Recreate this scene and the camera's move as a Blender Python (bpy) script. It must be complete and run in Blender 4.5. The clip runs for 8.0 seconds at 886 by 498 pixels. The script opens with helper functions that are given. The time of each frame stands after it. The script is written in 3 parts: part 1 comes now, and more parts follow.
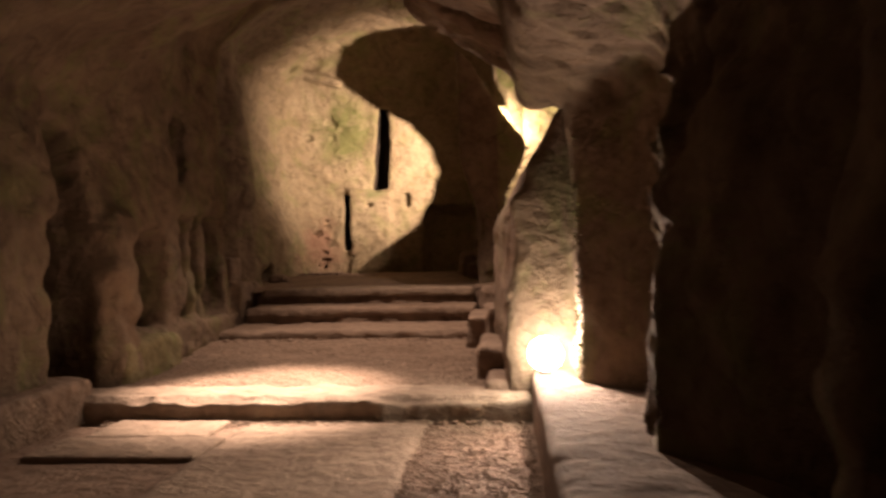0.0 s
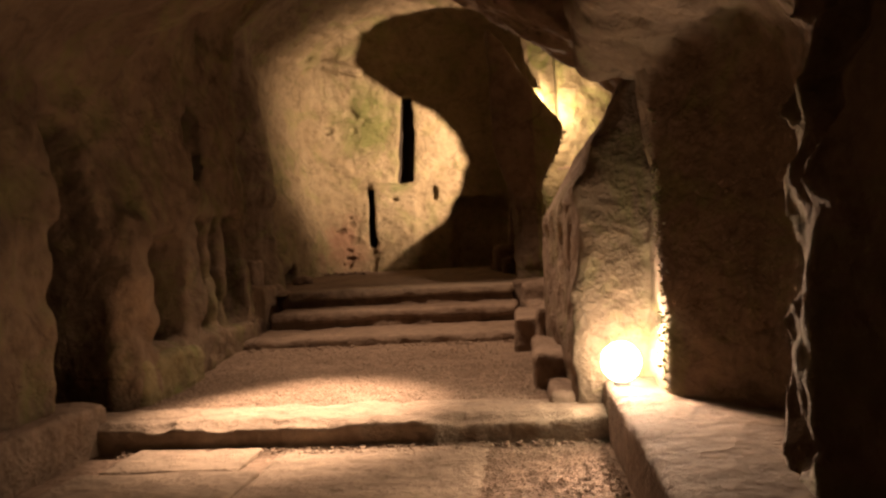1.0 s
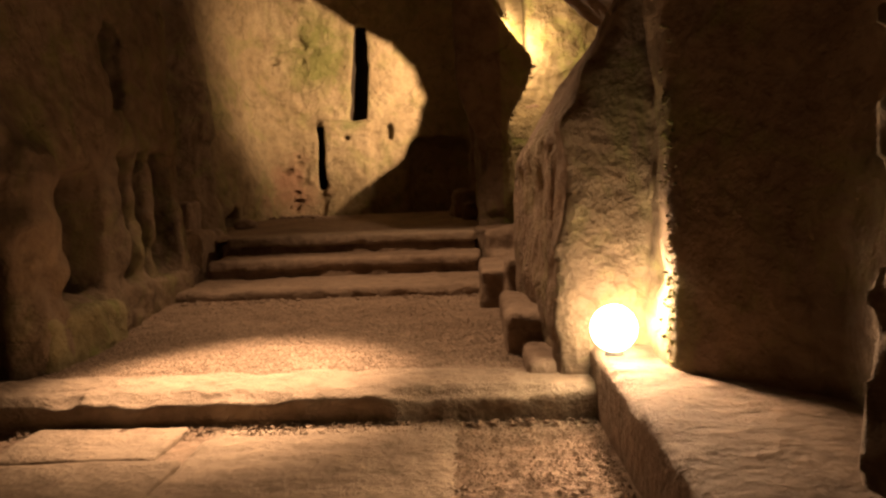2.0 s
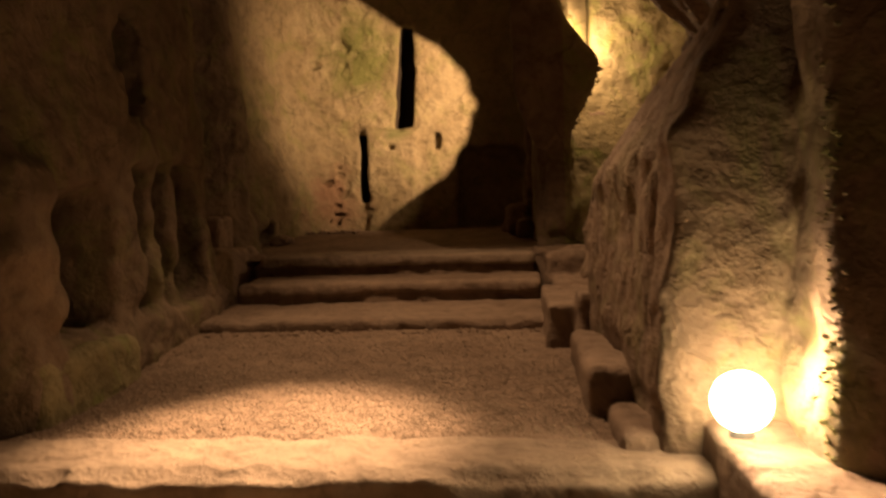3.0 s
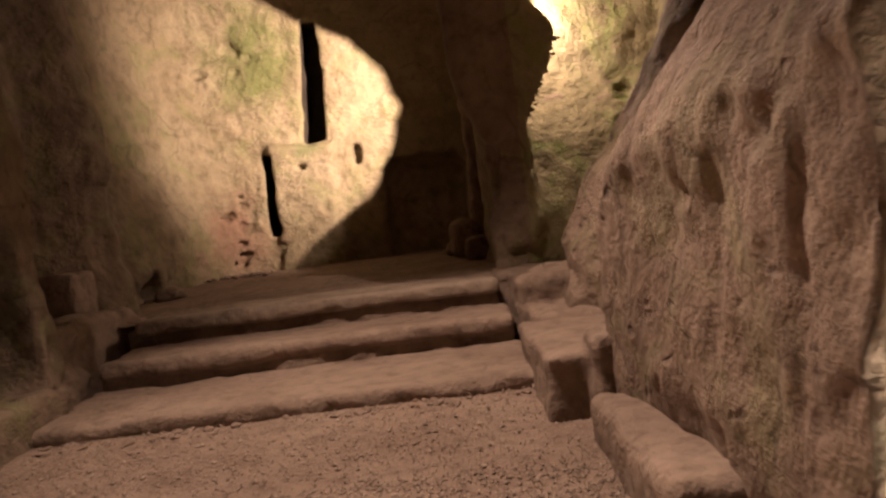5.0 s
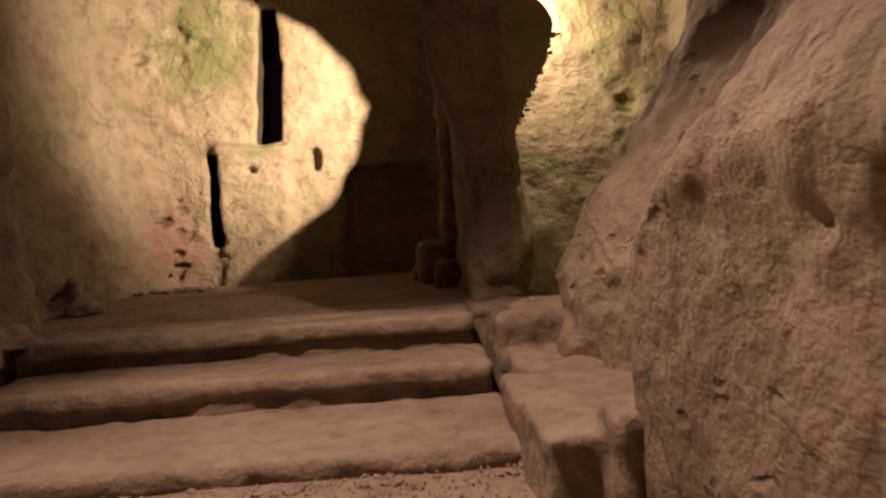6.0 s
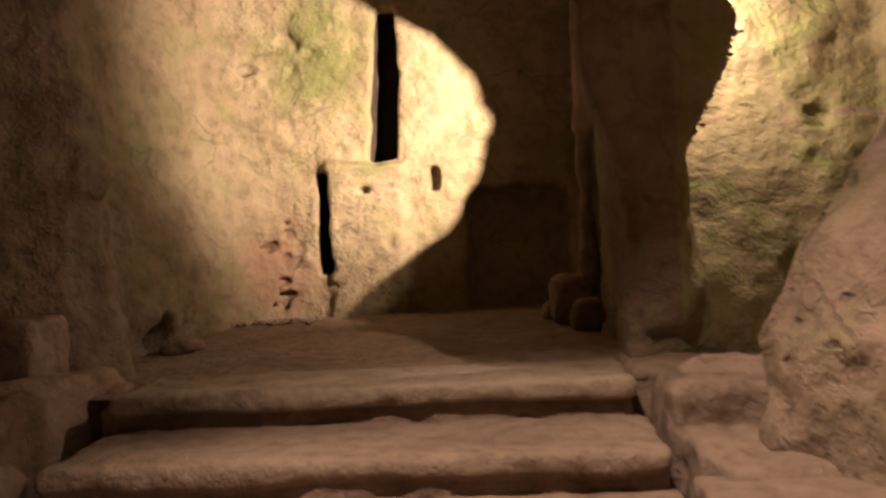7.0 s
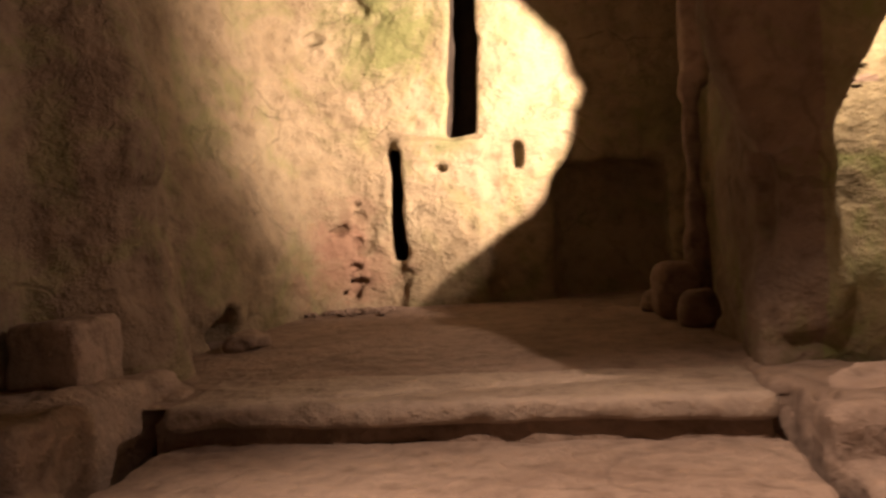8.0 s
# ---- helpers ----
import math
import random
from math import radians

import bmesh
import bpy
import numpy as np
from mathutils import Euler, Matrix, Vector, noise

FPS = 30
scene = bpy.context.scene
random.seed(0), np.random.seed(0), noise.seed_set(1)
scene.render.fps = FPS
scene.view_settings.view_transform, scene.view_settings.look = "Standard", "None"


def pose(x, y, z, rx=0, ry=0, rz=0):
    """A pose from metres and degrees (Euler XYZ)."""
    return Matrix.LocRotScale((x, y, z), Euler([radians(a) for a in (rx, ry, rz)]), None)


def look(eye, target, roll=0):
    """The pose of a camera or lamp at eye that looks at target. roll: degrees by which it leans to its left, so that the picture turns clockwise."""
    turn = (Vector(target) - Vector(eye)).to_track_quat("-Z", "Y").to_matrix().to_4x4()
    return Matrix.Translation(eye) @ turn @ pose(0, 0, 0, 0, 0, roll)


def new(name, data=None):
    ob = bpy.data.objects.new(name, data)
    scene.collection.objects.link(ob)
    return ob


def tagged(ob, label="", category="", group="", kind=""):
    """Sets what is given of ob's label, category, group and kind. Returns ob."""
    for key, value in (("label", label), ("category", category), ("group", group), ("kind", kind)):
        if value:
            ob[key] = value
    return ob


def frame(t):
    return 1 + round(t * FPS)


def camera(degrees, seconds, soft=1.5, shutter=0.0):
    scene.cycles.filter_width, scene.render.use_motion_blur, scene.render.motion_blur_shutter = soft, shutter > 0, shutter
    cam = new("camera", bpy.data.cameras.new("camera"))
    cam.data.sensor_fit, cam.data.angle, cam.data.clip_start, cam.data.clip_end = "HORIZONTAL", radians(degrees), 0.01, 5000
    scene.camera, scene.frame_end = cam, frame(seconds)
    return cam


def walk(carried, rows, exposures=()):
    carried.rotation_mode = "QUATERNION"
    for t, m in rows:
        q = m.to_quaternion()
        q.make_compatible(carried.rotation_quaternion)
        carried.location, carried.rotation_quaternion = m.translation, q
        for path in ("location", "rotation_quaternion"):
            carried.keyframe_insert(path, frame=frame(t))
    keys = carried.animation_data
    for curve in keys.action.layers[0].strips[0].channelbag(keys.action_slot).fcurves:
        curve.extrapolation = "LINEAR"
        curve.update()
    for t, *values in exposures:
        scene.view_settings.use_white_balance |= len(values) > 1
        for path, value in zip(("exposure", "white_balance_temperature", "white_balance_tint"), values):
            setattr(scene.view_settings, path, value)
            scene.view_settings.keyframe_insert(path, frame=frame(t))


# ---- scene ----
cam = camera(56.9, 8.0, 2.4, 0.4)
PATH = [
    (0, (0.496, 0.229, 1.261), (0.343, 2.223, 1.279), -1.0),
    (0.5, (0.328, 0.597, 1.302), (0.029, 2.574, 1.332), -1.7),
    (1, (0.174, 0.994, 1.301), (-0.018, 2.985, 1.304), -2.9),
    (2.5, (-0.053, 2.362, 1.332), (-0.117, 4.353, 1.158), -1.8),
    (3, (-0.171, 2.87, 1.412), (-0.346, 4.858, 1.293), -1.7),
    (3.5, (-0.275, 3.353, 1.424), (-0.486, 5.342, 1.413), -3.3),
    (4, (-0.238, 3.949, 1.388), (-0.347, 5.945, 1.453), -5.3),
    (4.5, (-0.295, 4.429, 1.389), (-0.361, 6.427, 1.428), -6.7),
    (5, (-0.383, 4.983, 1.349), (-0.382, 6.982, 1.28), -7.1),
    (6.5, (-0.463, 6.657, 1.41), (-0.357, 8.654, 1.404), -2.8),
    (7, (-0.666, 7.124, 1.567), (-0.809, 9.119, 1.576), -3.0),
    (7.5, (-0.828, 7.44, 1.767), (-0.993, 9.432, 1.688), -2.6),
    (8, (-0.866, 7.797, 1.664), (-1.174, 9.773, 1.618), -3.4),
]
EXPOSURES = [(0.0, 0.22, 6100, 17), (0.5, -0.1, 6950, 16), (1.0, -0.05, 7000, 16), (2.5, -0.47, 8800, 17), (3.0, -0.6, 8800, 16), (3.5, -0.15, 6050, 14),
             (4.0, 0.2, 5500, 18), (5.0, 0.46, 5700, 15), (6.5, 0.54, 5800, 12), (7.0, 0.73, 5850, 11), (7.5, 0.92, 5900, 13), (8.0, 1.0, 5900, 16)]
walk(cam, [(t, look(eye, target, roll)) for t, eye, target, roll in PATH], EXPOSURES)


# ---- world and lamps ----
world = bpy.data.worlds.new("cave_dark")
scene.world = world
world.use_nodes = True
world.node_tree.nodes["Background"].inputs[0].default_value = (0.9, 0.75, 0.6, 1)
world.node_tree.nodes["Background"].inputs[1].default_value = 0.0
WARM = (1.0, 0.69, 0.46)
NICHE = (0.66, 12.52, 3.1)


def spot(name, eye, target, watts, cone, blend, radius, colour=WARM):
    data = bpy.data.lights.new(name, "SPOT")
    data.energy, data.spot_size, data.spot_blend, data.shadow_soft_size, data.color = watts, radians(cone), blend, radius, colour
    ob = new(name, data)
    ob.matrix_world = look(eye, target)
    return ob


def bulb(name, eye, watts, radius, colour=WARM):
    data = bpy.data.lights.new(name, "POINT")
    data.energy, data.shadow_soft_size, data.color = watts, radius, colour
    ob = new(name, data)
    ob.location = eye
    return ob


# floodlight on the bench, floodlight under the ceiling over the gravel, lamp hidden in the far niche
HIGH = (-1.0, 9.5, 4.4)
bulb("bench_lamp", (0.79, 6.43, 0.6), 11, 0.05)
spot("bench_lamp_flood", (0.8, 6.42, 0.68), (0.9, 3.6, 0.6), 300, 145, 1.0, 0.05)
spot("high_flood_wide", HIGH, (-0.4, 9.3, 0.3), 700, 98, 0.8, 0.04)
spot("high_flood_floor", HIGH, (-0.9, 6.0, 0.0), 700, 60, 1.0, 0.04)
spot("high_flood_beam", HIGH, (-1.5, 7.1, 0.18), 7600, 30, 1.0, 0.04)
spot("niche_flood", NICHE, (-1.05, 15.2, 3.4), 2250, 92, 1.0, 0.012)
bulb("niche_glow", (NICHE[0] + 0.07, NICHE[1] + 0.1, NICHE[2] + 0.12), 110, 0.02)


# ---- materials ----
def material(name):
    m = bpy.data.materials.new(name)
    m.use_nodes = True
    return m, m.node_tree.nodes, m.node_tree.links, m.node_tree.nodes["Principled BSDF"]


def ramp(nodes, links, fac, stops):
    r = nodes.new("ShaderNodeValToRGB")
    while len(r.color_ramp.elements) < len(stops):
        r.color_ramp.elements.new(0.5)
    for e, (p, c) in zip(r.color_ramp.elements, stops):
        e.position, e.color = p, (*c, 1)
    links.new(fac, r.inputs[0])
    return r.outputs[0]


def fbm(nodes, links, coord, scale, detail=6, rough=0.6, warp=0.0):
    n = nodes.new("ShaderNodeTexNoise")
    n.inputs["Scale"].default_value, n.inputs["Detail"].default_value = scale, detail
    n.inputs["Roughness"].default_value, n.inputs["Distortion"].default_value = rough, warp
    links.new(coord, n.inputs["Vector"])
    return n.outputs["Fac"]


def mix(nodes, links, fac, a, b, mode="MIX"):
    m = nodes.new("ShaderNodeMix")
    m.data_type, m.blend_type = "RGBA", mode
    for value, socket in ((fac, m.inputs[0]), (a, m.inputs[6]), (b, m.inputs[7])):
        if isinstance(value, (int, float)):
            socket.default_value = value
        elif isinstance(value, tuple):
            socket.default_value = (*value, 1)
        else:
            links.new(value, socket)
    return m.outputs[2]


def rock_material(name, dark, mid, light, green=0.0, pit=0.5, rough=0.9, beds=(), crack=0.0, paler=None, pocked=0.0):
    m, nodes, links, bsdf = material(name)
    geo = nodes.new("ShaderNodeNewGeometry").outputs["Position"]
    big = fbm(nodes, links, geo, 1.3, 7, 0.66, 0.6)
    fine = fbm(nodes, links, geo, 8.0, 8, 0.62, 0.0)
    base = ramp(nodes, links, big, ((0.3, dark), (0.5, mid), (0.72, light)))
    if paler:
        # the colour blends to paler tones deeper in, over a ragged border
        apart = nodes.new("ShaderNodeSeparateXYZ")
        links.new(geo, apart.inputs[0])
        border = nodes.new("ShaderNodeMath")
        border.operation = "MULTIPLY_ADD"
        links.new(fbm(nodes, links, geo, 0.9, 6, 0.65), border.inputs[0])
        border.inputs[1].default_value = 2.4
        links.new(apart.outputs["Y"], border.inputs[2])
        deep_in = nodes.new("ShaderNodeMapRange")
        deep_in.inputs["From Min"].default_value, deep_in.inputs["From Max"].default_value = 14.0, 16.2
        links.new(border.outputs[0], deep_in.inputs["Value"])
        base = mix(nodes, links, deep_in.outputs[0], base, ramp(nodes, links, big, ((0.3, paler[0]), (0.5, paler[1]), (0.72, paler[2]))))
    grain = ramp(nodes, links, fine, ((0.28, (0.55, 0.52, 0.48)), (0.5, (0.97, 0.97, 0.97)), (0.75, (1.15, 1.12, 1.05))))
    col = mix(nodes, links, 0.75, base, grain, "MULTIPLY")
    if green:
        patch = fbm(nodes, links, geo, 1.7, 6, 0.65, 0.8)
        mask = ramp(nodes, links, patch, ((0.5, (0, 0, 0)), (0.66, (green, green, green))))
        col = mix(nodes, links, mask, col, (0.16, 0.19, 0.055))
    for place, reach, tint in beds:
        # a bed of algae or ochre with an uneven border
        far = nodes.new("ShaderNodeVectorMath")
        far.operation = "DISTANCE"
        links.new(geo, far.inputs[0])
        far.inputs[1].default_value = place
        scaled = nodes.new("ShaderNodeMath")
        scaled.operation = "DIVIDE"
        links.new(far.outputs["Value"], scaled.inputs[0])
        scaled.inputs[1].default_value = 3 * reach
        edge = nodes.new("ShaderNodeMath")
        edge.operation = "MULTIPLY_ADD"
        links.new(fbm(nodes, links, geo, 2.6, 8, 0.72, 0.6), edge.inputs[0])
        edge.inputs[1].default_value = 0.7
        links.new(scaled.outputs[0], edge.inputs[2])
        bed = ramp(nodes, links, edge.outputs[0], ((0.42, (0.8, 0.8, 0.8)), (0.62, (0, 0, 0))))
        col = mix(nodes, links, bed, col, tint)
    shift = nodes.new("ShaderNodeTexNoise")
    shift.inputs["Scale"].default_value, shift.inputs["Detail"].default_value = 2.2, 6
    links.new(geo, shift.inputs["Vector"])
    bent = mix(nodes, links, 0.28, geo, shift.outputs["Color"])
    cells = nodes.new("ShaderNodeTexVoronoi")
    cells.feature = "DISTANCE_TO_EDGE"
    cells.inputs["Scale"].default_value = 2.1
    links.new(bent, cells.inputs["Vector"])
    seam = ramp(nodes, links, cells.outputs["Distance"], ((0.0, (0, 0, 0)), (0.022, (1, 1, 1))))
    keep = ramp(nodes, links, fbm(nodes, links, geo, 1.9, 3), ((0.48, (1, 1, 1)), (0.6, (1 - crack, 1 - crack, 1 - crack))))
    seam = mix(nodes, links, 1.0, seam, keep, "LIGHTEN")
    col = mix(nodes, links, 0.75, col, seam, "MULTIPLY")
    if pocked:
        # sparse slanting pockmarks, sunk in and coloured darker
        turn = nodes.new("ShaderNodeMapping")
        turn.inputs["Rotation"].default_value, turn.inputs["Scale"].default_value = (0.6, 0, 0), (1, 0.55, 1.1)
        links.new(bent, turn.inputs["Vector"])
        pock = nodes.new("ShaderNodeTexVoronoi")
        pock.inputs["Scale"].default_value = 9.5
        links.new(turn.outputs[0], pock.inputs["Vector"])
        hole = ramp(nodes, links, pock.outputs["Distance"], ((0.1, (0, 0, 0)), (0.26, (1, 1, 1))))
        spare = ramp(nodes, links, fbm(nodes, links, geo, 2.4, 3), ((0.47, (1, 1, 1)), (0.56, (0, 0, 0))))
        hole = mix(nodes, links, 1.0, hole, spare, "LIGHTEN")
        col = mix(nodes, links, 0.45, col, hole, "MULTIPLY")
    links.new(col, bsdf.inputs["Base Color"])
    bsdf.inputs["Roughness"].default_value = rough
    bsdf.inputs["Specular IOR Level"].default_value = 0.25
    vor = nodes.new("ShaderNodeTexVoronoi")
    vor.inputs["Scale"].default_value = 9
    vor.feature = "SMOOTH_F1"
    links.new(geo, vor.inputs["Vector"])
    relief = nodes.new("ShaderNodeMath")
    relief.operation = "MULTIPLY_ADD"
    links.new(vor.outputs["Distance"], relief.inputs[0])
    relief.inputs[1].default_value = pit * 0.5
    links.new(fine, relief.inputs[2])
    small = nodes.new("ShaderNodeMath")
    small.operation = "MULTIPLY_ADD"
    links.new(fbm(nodes, links, geo, 34.0, 4, 0.6), small.inputs[0])
    small.inputs[1].default_value = 0.3 * pit
    links.new(relief.outputs[0], small.inputs[2])
    deep = nodes.new("ShaderNodeMath")
    deep.operation = "MULTIPLY_ADD"
    links.new(seam, deep.inputs[0])
    deep.inputs[1].default_value = 0.25
    links.new(small.outputs[0], deep.inputs[2])
    if pocked:
        sunk = nodes.new("ShaderNodeMath")
        sunk.operation = "MULTIPLY_ADD"
        links.new(hole, sunk.inputs[0])
        sunk.inputs[1].default_value = pocked
        links.new(deep.outputs[0], sunk.inputs[2])
        deep = sunk
    bump = nodes.new("ShaderNodeBump")
    bump.inputs["Strength"].default_value, bump.inputs["Distance"].default_value = 0.9, 0.06
    links.new(deep.outputs[0], bump.inputs["Height"])
    links.new(bump.outputs[0], bsdf.inputs["Normal"])
    return m


ROCK = rock_material("tufa_rock", (0.115, 0.08, 0.057), (0.18, 0.13, 0.092), (0.25, 0.187, 0.13), 0.4, 0.8, crack=0.3,
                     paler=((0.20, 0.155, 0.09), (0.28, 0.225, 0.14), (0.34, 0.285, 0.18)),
                     beds=(((-2.45, 15.1, 3.6), 0.9, (0.13, 0.15, 0.045)), ((-2.95, 15.1, 1.45), 0.75, (0.23, 0.13, 0.088)), ((-1.9, 15.1, 2.45), 0.3, (0.16, 0.165, 0.075))))
BARE = rock_material("bare_tufa", (0.15, 0.102, 0.075), (0.22, 0.158, 0.116), (0.29, 0.215, 0.158), 0.25, 1.1, crack=0.4, pocked=0.6)
MOSSY = rock_material("mossy_tufa", (0.14, 0.115, 0.062), (0.21, 0.176, 0.098), (0.28, 0.24, 0.142), 0.85, 0.9, crack=0.35)
DARKROCK = rock_material("near_black_rock", (0.03, 0.024, 0.02), (0.05, 0.04, 0.03), (0.08, 0.06, 0.045), 0.0, 0.6)
STEPROCK = rock_material("worn_step_rock", (0.17, 0.118, 0.088), (0.23, 0.166, 0.125), (0.285, 0.212, 0.162), 0.0, 0.5, crack=0.2)
CONCRETE = rock_material("worn_concrete", (0.24, 0.18, 0.137), (0.28, 0.217, 0.167), (0.33, 0.26, 0.20), 0.0, 0.15)
GRAVEL = rock_material("gravel", (0.17, 0.117, 0.085), (0.23, 0.163, 0.122), (0.285, 0.21, 0.158), 0.0, 1.0)


# ---- rock shapes by distance fields ----
def lattice_noise(shape, origin, vox, scale, seed):
    """Smooth noise in -1..1 over a grid, with features of about scale metres."""
    size = [int(n * vox / scale) + 3 for n in shape]
    out = np.random.RandomState(seed).uniform(-1, 1, size).astype(np.float32)
    for axis, n in enumerate(shape):
        p = np.arange(n) * vox / scale + 0.37
        i = p.astype(int)
        w = (p - i).astype(np.float32)
        w = w * w * (3 - 2 * w)
        form = [1, 1, 1]
        form[axis] = n
        w = w.reshape(form)
        out = np.take(out, i, axis) * (1 - w) + np.take(out, i + 1, axis) * w
    return out


def nets(f, origin, vox):
    """Surface nets: vertices and quads of the zero level of f, the faces turned to where f is negative."""
    s = f < 0
    c = [s[i:f.shape[0] - 1 + i, j:f.shape[1] - 1 + j, k:f.shape[2] - 1 + k] for i in (0, 1) for j in (0, 1) for k in (0, 1)]
    total = sum(x.astype(np.uint8) for x in c)
    cell = (total > 0) & (total < 8)
    index = np.full(cell.shape, -1, np.int32)
    where = np.argwhere(cell)
    index[cell] = np.arange(len(where))
    value = {(i, j, k): f[where[:, 0] + i, where[:, 1] + j, where[:, 2] + k] for i in (0, 1) for j in (0, 1) for k in (0, 1)}
    acc, cnt = np.zeros((len(where), 3)), np.zeros(len(where))
    for a in value:
        for axis in range(3):
            if a[axis] == 0:
                b = tuple(v + (n == axis) for n, v in enumerate(a))
                va, vb = value[a], value[b]
                hit = (va < 0) != (vb < 0)
                t = np.where(hit, va / np.where(hit, va - vb, 1), 0)
                p = np.tile(np.array(a, float), (len(where), 1))
                p[:, axis] += t
                acc += p * hit[:, None]
                cnt += hit
    verts = (where + acc / cnt[:, None]) * vox + np.array(origin)
    quads = []
    for axis in range(3):
        u, v = (axis + 1) % 3, (axis + 2) % 3
        lo, hi = [slice(None)] * 3, [slice(None)] * 3
        lo[axis], hi[axis] = slice(0, -1), slice(1, None)
        a, b = s[tuple(lo)], s[tuple(hi)]
        e = np.argwhere(a != b)
        e = e[(e[:, u] > 0) & (e[:, v] > 0) & (e[:, u] < f.shape[u] - 1) & (e[:, v] < f.shape[v] - 1)]
        flip = a[e[:, 0], e[:, 1], e[:, 2]]
        du, dv = np.eye(3, dtype=int)[u], np.eye(3, dtype=int)[v]
        q = np.stack([index[tuple((e - x).T)] for x in (du + dv, dv, 0 * du, du)], 1)
        q[flip] = q[flip][:, ::-1]
        quads.append(q)
    quads = np.concatenate(quads)
    return verts, quads[:, ::-1]


def mesh_of(name, verts, quads, mat, parent=None):
    used, inverse = np.unique(quads, return_inverse=True)
    quads = inverse.reshape(quads.shape)
    me = bpy.data.meshes.new(name)
    me.from_pydata(verts[used].tolist(), [], quads.tolist())
    me.polygons.foreach_set("use_smooth", np.ones(len(quads), bool))
    me.materials.append(mat)
    me.update()
    ob = new(name, me)
    ob.parent = parent
    return ob


class Field:
    """A box of grid points on which solid distances are worked out."""

    def __init__(self, lo, hi, vox):
        self.lo, self.vox = np.array(lo, float), vox
        self.shape = tuple(int(round((b - a) / vox)) + 1 for a, b in zip(lo, hi))
        self.x, self.y, self.z = [(lo[n] + np.arange(self.shape[n]) * vox).astype(np.float32).reshape([-1 if k == n else 1 for k in range(3)]) for n in range(3)]
        self.f = None

    def noise(self, scale, seed):
        return lattice_noise(self.shape, self.lo, self.vox, scale, seed)

    def box(self, a, b, r=0.05):
        c, h = (np.array(a) + np.array(b)) / 2, np.abs(np.array(b) - np.array(a)) / 2 - r
        q = [np.abs(g - c[n]) - h[n] for n, g in enumerate((self.x, self.y, self.z))]
        out = sum(np.maximum(g, 0) ** 2 for g in q)
        return np.sqrt(out) + np.minimum(np.maximum(np.maximum(q[0], q[1]), q[2]), 0) - r

    def ball(self, c, radii):
        r = np.array(radii, float)
        d = np.sqrt(((self.x - c[0]) / r[0]) ** 2 + ((self.y - c[1]) / r[1]) ** 2 + ((self.z - c[2]) / r[2]) ** 2)
        return (d - 1) * r.min()


def smin(a, b, k):
    h = np.clip(0.5 + 0.5 * (b - a) / k, 0, 1)
    return b + (a - b) * h - k * h * (1 - h)


def smax(a, b, k):
    return -smin(-a, -b, k)


def rock_piece(name, parts, mat, vox=0.03, rough=0.02, seed=3, parent=None, k=0.05, bites=()):
    """One stone out of rounded boxes (low corner, high corner, radius), joined softly and weathered."""
    lo = np.min([p[0] for p in parts], 0) - 0.15
    hi = np.max([p[1] for p in parts], 0) + 0.15
    fld = Field(lo, hi, vox)
    d = None
    for a, b, r in parts:
        e = fld.box(a, b, r)
        d = e if d is None else smin(d, e, k)
    for c, r in bites:
        d = smax(d, -fld.ball(c, r), 0.02)
    d = d + rough * (fld.noise(0.28, seed) + 0.6 * fld.noise(0.1, seed + 1))
    verts, quads = nets(d, fld.lo, vox)
    return mesh_of(name, verts, quads[:, ::-1], mat, parent)


# ---- the cave ----
VOX = 0.035
cave = Field((-6.4, -2.6, -0.3), (3.4, 16.6, 6.3), VOX)
X, Y, Z = cave.x, cave.y, cave.z


def along(points, g=None):
    """Piecewise line through (place, value) pairs."""
    p = sorted(points)
    return np.interp(Y if g is None else g, [a for a, _ in p], [b for _, b in p]).astype(np.float32)


# right wall: saw-toothed in plan, leaning back above head height
slant = 1.4 * np.clip(Z - 1.25, 0, 1.0) * np.clip((Y - 7.3) / 0.5, 0, 1) * np.clip(10.2 - Y, 0, 1)
right = along(((-3, 2.0), (2.9, 1.8), (3.2, 1.62), (3.9, 1.19), (3.96, 1.12), (4.36, 1.05), (4.42, 1.55), (5.3, 1.55), (5.45, 1.46), (5.98, 1.0), (6.03, 0.985),
               (6.6, 0.955), (6.66, 0.9), (6.72, 0.5), (6.9, 0.48), (8.5, 0.42), (9.0, 0.37), (9.05, 0.92), (10.0, 0.8), (11.0, 0.46), (11.15, 0.8), (11.6, 1.6), (12.0, 1.95), (13.3, 1.95), (13.5, 0.34), (14.0, 0.36), (17, 0.36)), Y + slant)
lean = along(((5, 0.0), (6.3, 0.0), (6.5, 0.62), (9.5, 0.62), (11.2, 0.62), (11.6, 0.0), (17, 0.0)))
start = along(((6, 1.8), (8.9, 1.45), (9.3, 1.15), (11, 1.1)))
lean_near = np.interp(Z, (1.4, 1.8, 2.05, 2.45, 3.2), (0, 0.09, 0.2, 0.4, 0.8)) * along(((4.3, 1.0), (4.6, 0.0)))
xr = right + lean * np.maximum(Z - start, 0) + lean_near
left = along(((-3, -3.3), (6.2, -3.1), (8.0, -3.02), (10.2, -3.0), (10.6, -3.1), (10.9, -3.6), (11.2, -3.9), (12.0, -3.85), (12.3, -3.4), (12.6, -3.32), (13.2, -3.55), (14.6, -3.3), (17, -3.1)))
out = along(((-3, 0.05), (10.2, 0.05), (12.0, 0.03), (13.2, 0.15), (17, 0.1)))
xl = left - out * np.maximum(Z - 1.2, 0)
crown = along(((-3, 3.3), (4, 3.4), (7.4, 3.65), (8.0, 3.95), (9.5, 4.6), (11, 5.0), (13, 5.6), (15.3, 5.3), (17, 4.9)))
